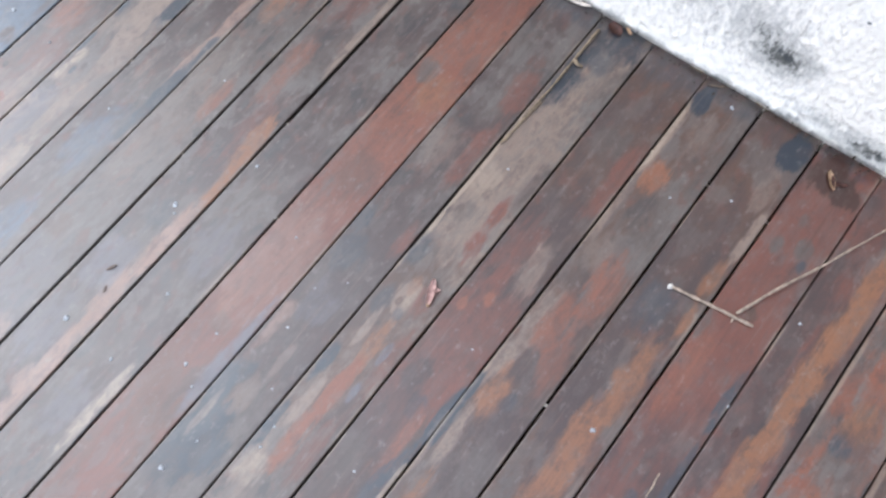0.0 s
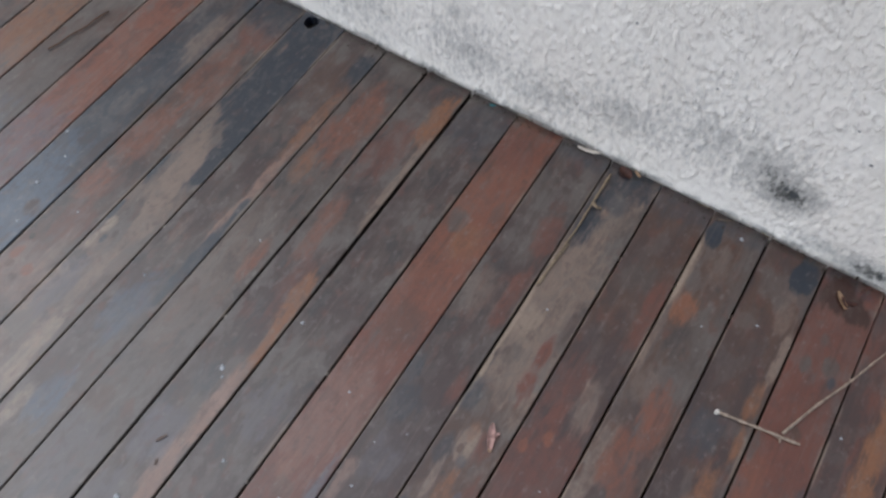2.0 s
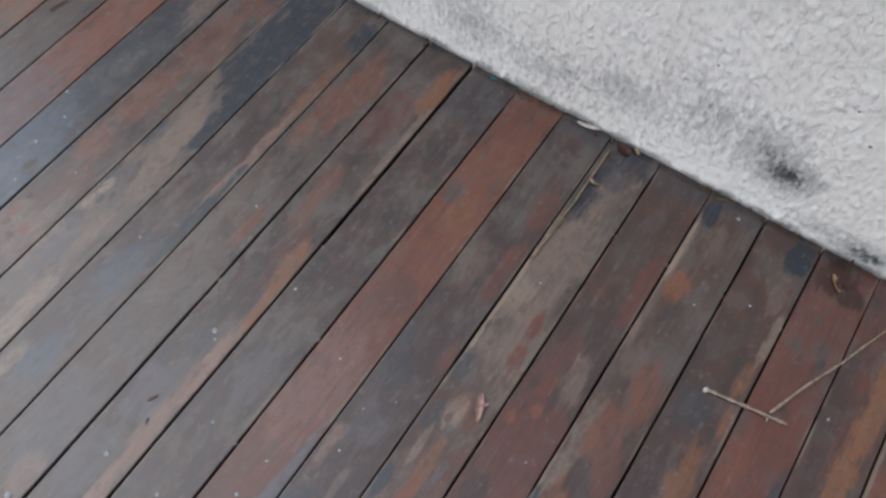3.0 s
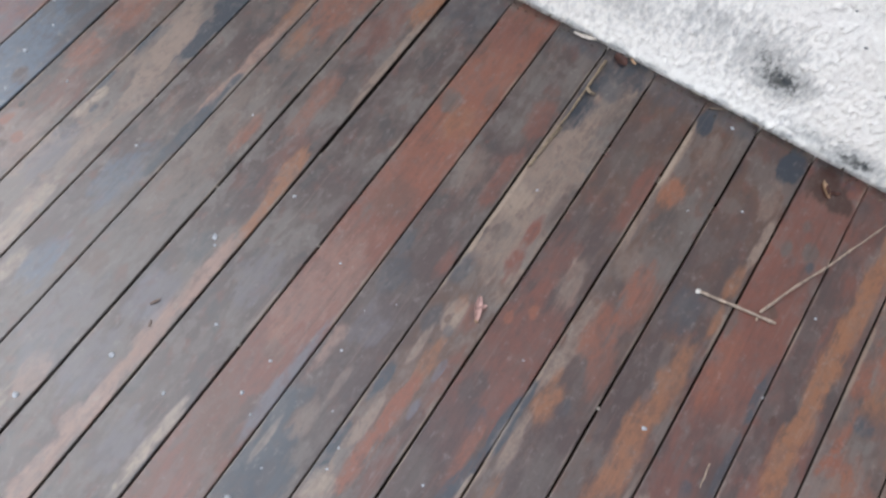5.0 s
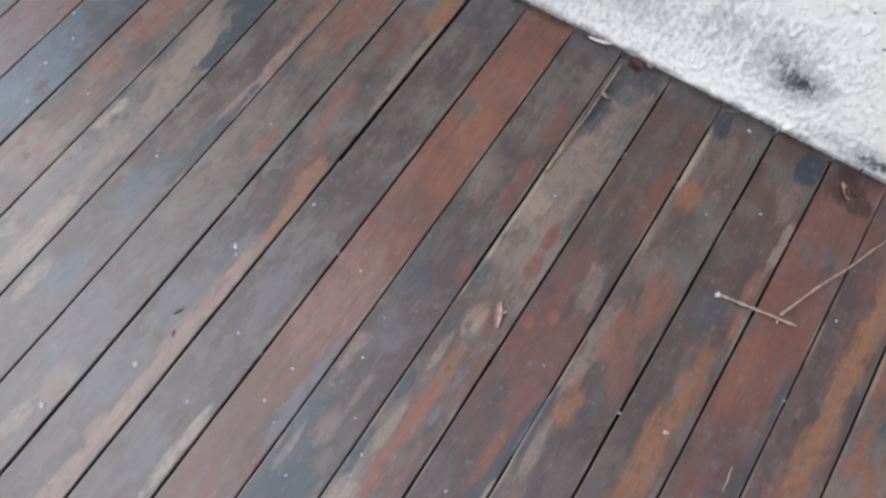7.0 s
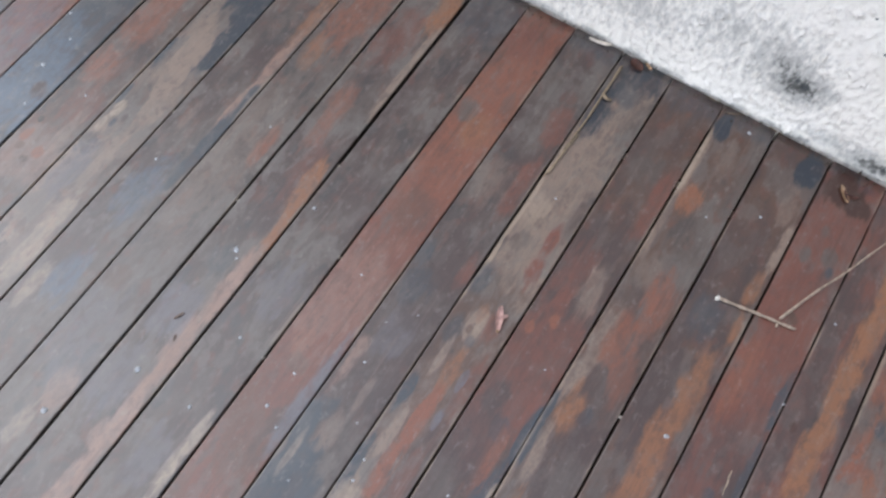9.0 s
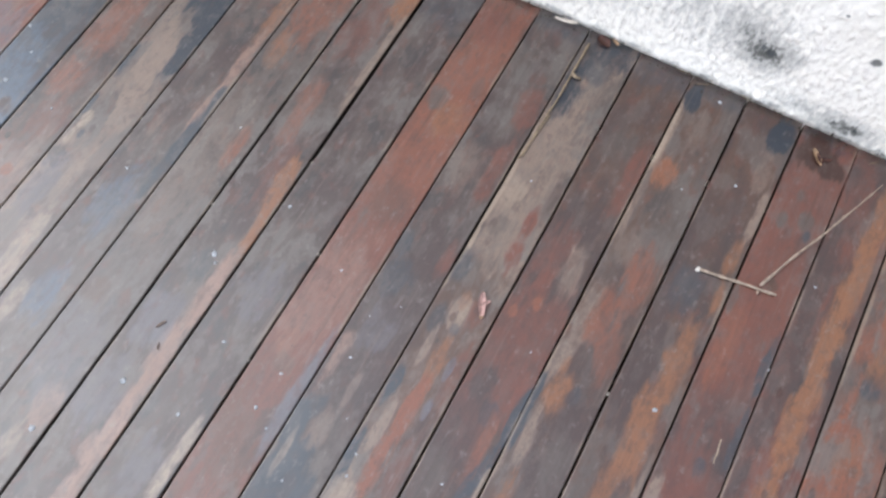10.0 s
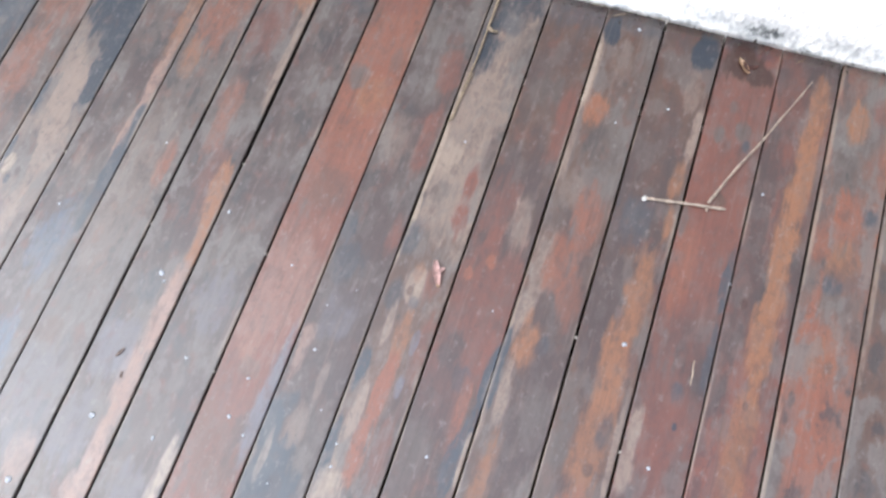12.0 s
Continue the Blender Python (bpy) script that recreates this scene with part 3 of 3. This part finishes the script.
def build_wall():
    """A rendered wall: its front is a fine sheet with trowel ridges where it is near, on a thick slab."""
    def steps(low, high, fine_low, fine_high, fine, coarse):
        out = list(np.arange(low, fine_low, coarse)) + list(np.arange(fine_low, fine_high, fine)) + list(np.arange(fine_high, high, coarse)) + [high]
        return [float(v) for v in out]
    xs = steps(-3.6, 3.6, -0.75, 1.25, 0.0032, 0.12)
    zs = steps(-0.34, 2.9, -0.03, 0.58, 0.0042, 0.11)
    verts, faces = [], []
    for z in zs:
        for x in xs:
            ridge = max(0.0, noise.noise((x * 120, z * 62, 1.5)) - 0.10) * 0.0026
            ridge += max(0.0, noise.noise((x * 85 + z * 55, z * 95, 8.5)) - 0.15) * 0.0028
            ridge += max(0.0, noise.noise((x * 150 + 3, z * 90, 3.3)) - 0.18) * 0.0050
            wave = noise.noise((x * 3.1, z * 3.7, 4.0)) * 0.0025 + noise.noise((x * 17, z * 15, 2.0)) * 0.0009
            foot = 0.0024 * math.exp(-((z - 0.004) / 0.012) ** 2) * (0.5 + 1.6 * noise.noise((x * 70, 0.0, 5.0)) + 1.2 * noise.noise((x * 21, 0.0, 9.0)))
            verts.append((x, WALL_Y - ridge - wave - foot, z))
    n = len(xs)
    for j in range(len(zs) - 1):
        for i in range(n - 1):
            faces.append((j * n + i, j * n + i + 1, (j + 1) * n + i + 1, (j + 1) * n + i))
    base = len(verts)
    for y in (WALL_Y + 0.004, WALL_Y + 0.2):
        verts += [(-3.6, y, -0.34), (3.6, y, -0.34), (3.6, y, 2.9), (-3.6, y, 2.9)]
    faces += [tuple(base + i for i in f) for f in ((4, 7, 6, 5), (0, 4, 5, 1), (3, 2, 6, 7), (0, 3, 7, 4), (1, 5, 6, 2))]
    me = bpy.data.meshes.new("wall_north")
    me.from_pydata(verts, [], faces)
    me.shade_smooth()
    me.materials.append(PLASTER)
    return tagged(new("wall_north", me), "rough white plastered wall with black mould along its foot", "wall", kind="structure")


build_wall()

deck = tagged(new("deck_floor"), "weathered reddish hardwood deck of parallel planks with dark joints", "deck", kind="structure")
# near-black for the joists, and for plank sides darkened as the joints' shade
JOIST_AND_SHADE = plain("joist_and_joint_shade", (0.020, 0.016, 0.013), 0.9, 0.3, 40.0, 0.1)
# the last joist, unseen, is placed under the knot hole to keep it dark
for y in (-1.9, -1.35, -0.8, -0.25, 0.22, 0.69, 1.225):
    bm = bmesh.new()
    bmesh.ops.create_cube(bm, size=1.0, matrix=pose(0.0, y, -THICK - 0.102) @ Matrix.Diagonal((5.6, 0.05, 0.2, 1)))
    bmesh.ops.bevel(bm, geom=list(bm.edges), offset=0.003, segments=1, affect="EDGES")
    part("joist", bm, JOIST_AND_SHADE, deck, smooth=False)

# ---- twigs, petal, flakes and crumbs on the deck ----
BARK = plain("dry_twig_bark", (0.235, 0.180, 0.138), 0.75, 0.35, 160.0)
STRAW = plain("straw_stalk", (0.165, 0.122, 0.080), 0.7, 0.3, 160.0)
CHALK = plain("chalky_white", (0.46, 0.43, 0.39), 0.75, 0.25, 300.0)
PETAL = plain("dried_pink_petal", (0.31, 0.185, 0.160), 0.6, 0.3, 150.0)
BUFF = plain("buff_dry_leaf", (0.27, 0.17, 0.10), 0.65, 0.35, 180.0)
LEAF = plain("rotten_brown_leaf", (0.040, 0.013, 0.008), 0.7, 0.4, 150.0)
CRUMB = plain("dark_dirt_crumb", (0.045, 0.036, 0.028), 0.9, 0.5, 300.0, 0.2)
PAINT = plain("white_paint_drop", (0.31, 0.32, 0.335), 0.55, 0.4, 220.0)
GRIT = plain("pale_grit", (0.20, 0.175, 0.15), 0.85, 0.35, 200.0)
TEAL = plain("teal_plastic", (0.03, 0.19, 0.22), 0.4, 0.2, 200.0)

twig = tagged(new("forked_twig"), "thin forked dry twig with a white tip on the planks", "twig")
twig.location = (0.766, 0.918, 0.0)
part("stem", tube([(x - 0.766, y - 0.918, z) for x, y, z in bent((0.671, 0.903), (0.797, 0.922), 14, 0.0015, 3, (0.0035, 0.0032))],
                  [0.0026 + 0.0006 * math.sin(i * 2.1) for i in range(15)], 8, 0.25, 3), BARK, twig)
part("branch", tube([(x - 0.766, y - 0.918, z) for x, y, z in bent((0.768, 0.924), (0.888, 1.198), 18, 0.004, 9, (0.005, 0.004), -0.004)],
                    [0.0023 - 0.00006 * i + 0.0004 * math.sin(i * 1.7) for i in range(19)], 8, 0.25, 5), BARK, twig)
bud = part("tip", lump(0.0043, 1.1, 0.5, 2), CHALK, twig, "chalky white end of the twig")
bud.location = (-0.097, -0.0155, 0.0)
part("side_shoot", tube([(0.003, 0.0, 0.003), (0.002, -0.006, 0.0035), (0.003, -0.010, 0.004)], [0.002, 0.0018, 0.0012], 7, 0.2, 1), BARK, twig)

stalk = tagged(new("dry_stalk"), "straw-coloured dry stalk lying along a joint between planks", "stalk")
stalk.location = (0.323, 1.085, 0.0)
part("stem", tube([(x - 0.323, y - 1.085, z) for x, y, z in bent((0.3235, 1.218), (0.320, 0.950), 18, 0.003, 14, (0.0045, 0.0022))],
                  [0.0026 - 0.00006 * i + 0.0004 * math.sin(i * 1.9) for i in range(19)], 8, 0.25, 8), STRAW, stalk)
part("node", tube([(0.001, 0.060, 0.004), (0.010, 0.055, 0.0045), (0.020, 0.056, 0.004)], [0.0042, 0.0034, 0.0022], 8, 0.3, 4), STRAW, stalk)
part("side_stem", tube([(x - 0.323, y - 1.085, z) for x, y, z in bent((0.326, 1.045), (0.317, 0.945), 10, 0.002, 22, (0.003, 0.002))],
                       [0.0017] * 11, 7, 0.2, 6), STRAW, stalk)

far_twig = mesh_object("thin_twig", tube(bent((-0.803, 0.878), (-0.772, 1.024), 12, 0.012, 5, (0.003, 0.003)), [0.0016] * 13, 7, 0.3, 2),
                       plain("dark_twig_bark", (0.095, 0.052, 0.034), 0.8, 0.3, 150.0))
tagged(far_twig, "thin dark brown twig on a grey plank", "twig")

petal = tagged(new("dried_petal"), "curled dried pink petal lying on the planks", "petal")
petal.matrix_world = pose(0.386, 0.676, 0.0, 0, 0, 24)
part("blade", curled_leaf(0.043, 0.016, 1.25, 3), PETAL, petal)
pt = part("lobe", curled_leaf(0.013, 0.008, 1.0, 6), PETAL, petal)
pt.matrix_basis = pose(0.007, 0.004, 0.002, 0, 0, -65)
pb = part("base", lump(0.0034, 0.9, 0.3, 5), BUFF, petal, "buff base of the petal")
pb.location = (0.0, -0.020, 0.0)

bud_husk = tagged(new("dry_bud_husk"), "small buff dry husk lying in a rusty dark stain", "husk")
bud_husk.matrix_world = pose(0.772, 1.197, 0.0, 0, 0, 40)
part("shell", curled_leaf(0.034, 0.013, 1.3, 9), BUFF, bud_husk)
part("inside", curled_leaf(0.022, 0.007, 0.9, 12), LEAF, bud_husk, "dark brown inside of the husk").location = (0.002, -0.004, 0.002)
lobe = part("lobe", curled_leaf(0.024, 0.008, 0.5, 15), LEAF, bud_husk, "dark red-brown side lobe")
lobe.matrix_basis = pose(0.012, -0.008, 0.0, 0, 0, -105)

rotten = mesh_object("rotten_leaf", curled_leaf(0.030, 0.026, 1.1, 17), LEAF)
rotten.matrix_world = pose(0.345, 1.236, 0.0, 0, 0, 70)
tagged(rotten, "crumpled rotten dark brown leaf at the wall's foot", "leaf")
scrap = mesh_object("dry_leaf_scrap", curled_leaf(0.016, 0.007, 0.8, 21), BUFF)
scrap.matrix_world = pose(0.366, 1.247, 0.0, 0, 0, 60)
tagged(scrap, "small buff scrap of dry leaf beside the wall", "leaf")

flake = mesh_object("plaster_flake", curled_leaf(0.046, 0.0075, 0.35, 25, 0.002), plain("plaster_chip", (0.42, 0.37, 0.32), 0.8, 0.2, 150.0))
flake.matrix_world = pose(0.264, 1.246, 0.0, 0, 0, -80)
tagged(flake, "pale plaster flake fallen along the wall's foot", "flake")
chip = mesh_object("teal_chip", curled_leaf(0.012, 0.004, 0.4, 28, 0.001), TEAL)
chip.matrix_world = pose(0.052, 1.243, 0.0, 0, 0, -70)
tagged(chip, "tiny teal plastic chip beside the wall", "chip")

splinter = mesh_object("pale_splinter", tube(bent((0.804, 0.664), (0.807, 0.624), 6, 0.003, 2, (0.0016, 0.0014)), [0.0011, 0.0014, 0.0014, 0.0013, 0.0012, 0.001, 0.0006], 6, 0.2, 1), BARK)
tagged(splinter, "pale splinter of straw lying on a red plank", "splinter")

for x, y, turn, size in ((-0.051, 0.398, -25, 0.019), (-0.033, 0.366, 20, 0.012)):
    bit = mesh_object("leaf_crumb", curled_leaf(size, size * 0.28, 1.2, x * 90), plain("dull_leaf_crumb", (0.14, 0.10, 0.08), 0.8))
    bit.matrix_world = pose(x, y, 0.0, 0, 0, turn)
    tagged(bit, "small brown crumb of dry leaf", "leaf", "leaf crumbs")

drop_meshes = []
for i in range(4):
    bm = lump(0.0027, 0.35, 0.9, i + 1.5)
    drop = bpy.data.meshes.new("paint_drop")
    bm.to_mesh(drop)
    bm.free()
    drop.shade_smooth()
    drop.materials.append(PAINT)
    drop_meshes.append(drop)
DROPS = ((-0.046, 0.539, 1.7), (-0.036, 0.527, 0.9), (0.017, 0.672, 1.15), (0.054, 0.423, 0.95), (0.244, 0.499, 0.95), (0.698, 0.656, 1.35), (0.776, 0.488, 1.1),
         (0.236, 0.572, 0.7), (0.162, 0.424, 0.9), (-0.272, 0.597, 1.0), (0.589, 1.026, 0.7), (0.849, 0.967, 0.75), (0.583, 1.220, 1.2), (0.189, 0.342, 0.8))
MORE = ((-0.126, 0.169, 2.0), (-0.048, 0.295, 1.6), (0.058, 0.294, 1.1), (0.333, 0.342, 0.8), (0.155, 0.617, 0.8), (0.668, 1.077, 0.8), (0.83, 0.80, 0.7), (-0.576, 0.634, 1.6), (-0.544, 0.555, 1.3), (-0.617, 0.749, 1.0), (-0.576, 0.704, 0.9), (-0.465, 0.627, 0.9), (-0.144, 0.759, 0.8),
        (0.157, 0.361, 1.1), (0.329, 0.376, 0.7), (0.252, 0.290, 0.8), (0.272, 0.609, 0.7), (0.289, 0.415, 0.7), (0.464, 0.401, 0.8), (0.237, 0.230, 1.6), (0.490, 0.644, 0.7), (0.355, 0.915, 0.7))
for i, (x, y, size) in enumerate(DROPS + MORE):
    ob = new("paint_drop", drop_meshes[i % 4])
    ob.matrix_world = pose(x, y, -0.0001, 0, 0, 77 * i) @ Matrix.Diagonal((size, size, size, 1))
    tagged(ob, "small dried white paint drop on the planks", "paint drop", "paint drops")

for i, (x, y) in enumerate(((0.004, 0.762), (-0.103, 0.613), (0.105, 0.622), (0.104, 0.417), (-0.311, 0.690), (-0.098, 0.343), (-0.100, 0.180), (0.625, 0.644), (0.732, 0.498))):
    ob = mesh_object("joint_crumb", lump(0.0031, 1.0, 0.6, i * 2.3 + 1), GRIT)
    ob.matrix_world = pose(x, y, -0.004, 0, 0, 40 * i)
    tagged(ob, "pale crumb wedged in a joint between planks", "crumb", "joint crumbs")

bm = bmesh.new()
rng = random.Random(5)
for i in range(420):
    x, r = rng.uniform(-0.9, 1.25), rng.uniform(0.0006, 0.0022) * (1.5 if rng.random() < 0.08 else 1)
    y = WALL_Y - 0.006 - abs(rng.gauss(0, 0.012))
    m = pose(x, y, r * 0.5, rng.uniform(0, 360), rng.uniform(0, 360), 0) @ Matrix.Diagonal((1.0, rng.uniform(0.6, 1.8), 0.7, 1))
    bmesh.ops.create_icosphere(bm, subdivisions=1, radius=r, matrix=m)
tagged(mesh_object("dirt_crumbs", bm, CRUMB, False), "dark crumbs of dirt along the wall's foot", "dirt", kind="stuff")

for i, (x, y, turn, length) in enumerate(((0.545, 1.243, -62, 0.032), (0.50, 1.249, -85, 0.03), (0.862, 1.235, -40, 0.02), (0.62, 1.250, -95, 0.025), (0.12, 1.25, -80, 0.022))):
    s = mesh_object("straw_bit", tube([(0, -length / 2, 0.0015), (0.001, 0, 0.0022), (0, length / 2, 0.0015)], [0.0006, 0.0008, 0.0005], 6, 0.2, i), STRAW)
    s.matrix_world = pose(x, y, 0, 0, 0, turn)
    tagged(s, "short straw bit at the wall's foot", "straw", "straw bits")


# ---- planks of the deck ----
def plank_mesh(k, left, right, y0, y1, hole=None):
    """A plank along y with worn round top edges. left, right: the gap's half width on either side as a function of y."""
    bm = bmesh.new()
    end = hole[1] - 0.030 if hole else y1
    count = max(2, int((end - y0) / 0.025))
    lift = 0.0009 * noise.noise((k * 3.3, 0.5, 0.0))
    rings = []
    for i in range(count + 1):
        y = y0 + (end - y0) * i / count
        a = left(y) + 0.0007 * noise.noise((k * 5.1, y * 9.0, 1.0))
        b = PITCH - right(y) + 0.0007 * noise.noise((k * 5.1, y * 9.0, 6.0))
        cup = 0.0002 * noise.noise((k * 2.2, y * 2.0, 3.0))
        prof = ((a + 0.0006, -THICK), (a, -0.0022), (a + 0.0005, -0.0007), (a + 0.0014, -0.0001), (a + 0.0022, 0.0), (a + 0.0030, 0.0), ((a + b) / 2, cup),
                (b - 0.0030, 0.0), (b - 0.0022, 0.0), (b - 0.0014, -0.0001), (b - 0.0005, -0.0007), (b, -0.0022), (b - 0.0006, -THICK))
        rings.append([bm.verts.new((x, y, z + lift)) for x, z in prof])
    for p, q in zip(rings, rings[1:]):
        for i in range(len(p)):
            face = bm.faces.new((p[i], p[(i + 1) % len(p)], q[(i + 1) % len(p)], q[i]))
            # sides and underside take the near-black second material: joint shade put into colour
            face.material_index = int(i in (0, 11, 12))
    bm.faces.new(rings[0])
    if not hole:
        bm.faces.new(rings[-1][::-1])
    else:
        cx, cy, r = hole
        a, b = left(end) + 0.0008, PITCH - right(end) - 0.0008
        outer, inner, deep, low = [], [], [], []
        for i in range(24):
            ang = 2 * math.pi * i / 24
            c, s = math.cos(ang), math.sin(ang)
            f = 1 / max(abs(c), abs(s))
            px, py = c * f, s * f
            ox = cx + px * (b - cx if px > 0 else cx - a)
            oy = cy + py * (y1 - cy if py > 0 else cy - end)
            rr = r * (1 + 0.3 * noise.noise((c * 1.5, s * 1.5, 3.0)))
            outer.append(bm.verts.new((ox, oy, lift)))
            low.append(bm.verts.new((ox, oy, -THICK)))
            inner.append(bm.verts.new((cx + rr * c, cy + rr * s, lift - 0.0008)))
            deep.append(bm.verts.new((cx + rr * 0.9 * c, cy + rr * 0.9 * s, -THICK)))
        for i in range(24):
            j = (i + 1) % 24
            for p, q in ((outer, inner), (inner, deep), (low, outer), (deep, low)):
                bm.faces.new((p[i], p[j], q[j], q[i]))
    bmesh.ops.recalc_face_normals(bm, faces=bm.faces)
    return bm


WIDTHS = {-2: 0.0011, 3: 0.0011, 8: 0.0011, 0: 0.0019, -1: 0.0021, 4: 0.0018, 5: 0.0017, 6: 0.0019, 7: 0.0017}
SHIFTS = {-2: 0.002, 1: 0.003, 2: 0.0015, 6: 0.001, 7: 0.0025, 9: -0.003, 10: -0.004}
CLOSED = {-4: 0.95, -3: 1.02, 1: 1.19, 2: 1.205, 4: 1.225, 5: 1.185, 8: 1.17}  # from here to the wall the joint is packed with dirt


def half_gap(j, side):
    """The half width of joint j along y; some joints are tighter, one opens up towards the wall, some close before it."""
    width, shift = WIDTHS.get(j, 0.0015 + 0.0003 * math.sin(j * 2.4)), side * SHIFTS.get(j, 0.0)

    def half(y):
        if y > CLOSED.get(j, 9):
            return 0.0004 + shift
        if j == 0 and y > 0.765:
            return width + (0.0026 if side > 0 else 0.0004)
        if j == 5 and 0.50 < y < 0.62:
            return 0.0006
        if j == 3 and 0.72 < y < 0.97:
            return width + 0.0010
        return width + shift
    return half


LOOKS = {-9: "orange-brown plank", -6: "slate-blue stained plank", -4: "plank with a blue-black stain and a knot hole", -1: "plank with an orange streak along its edge",
         1: "even red-brown plank", 3: "pale grey-tan plank with a knot", 7: "dark red plank with a rusty stain", 8: "plank with a broad orange streak"}
spare = random.Random(11)
KINDS = ["grey", "brown", "plum", "red", "rust"]
for k in range(-26, 27):
    first, second = TONES.get(k) or (spare.choice(KINDS), spare.choice(KINDS))
    hole = (0.028, 1.2325, 0.0160) if k == -4 else None
    bm = plank_mesh(k, half_gap(k, 1), half_gap(k + 1, -1), -2.2, WALL_Y - 0.009 + 0.002 * noise.noise((k * 1.7, 0, 0)), hole)
    plank = part("plank", bm, wood("plank_wood", k + 30, first, second, STAINS_AND_LIGHT.get(k, []), {1: 0.65, 2: 0.85, 4: 0.5, 5: 0.7, 6: 0.6, 7: 0.6, 8: 0.7, -7: 0.8}.get(k, 1.0)), deck, LOOKS.get(k, ""), smooth=hole is None)
    # second material paints the joints' shade onto the plank's sides
    plank.data.materials.append(JOIST_AND_SHADE)
    plank.location.x = k * PITCH
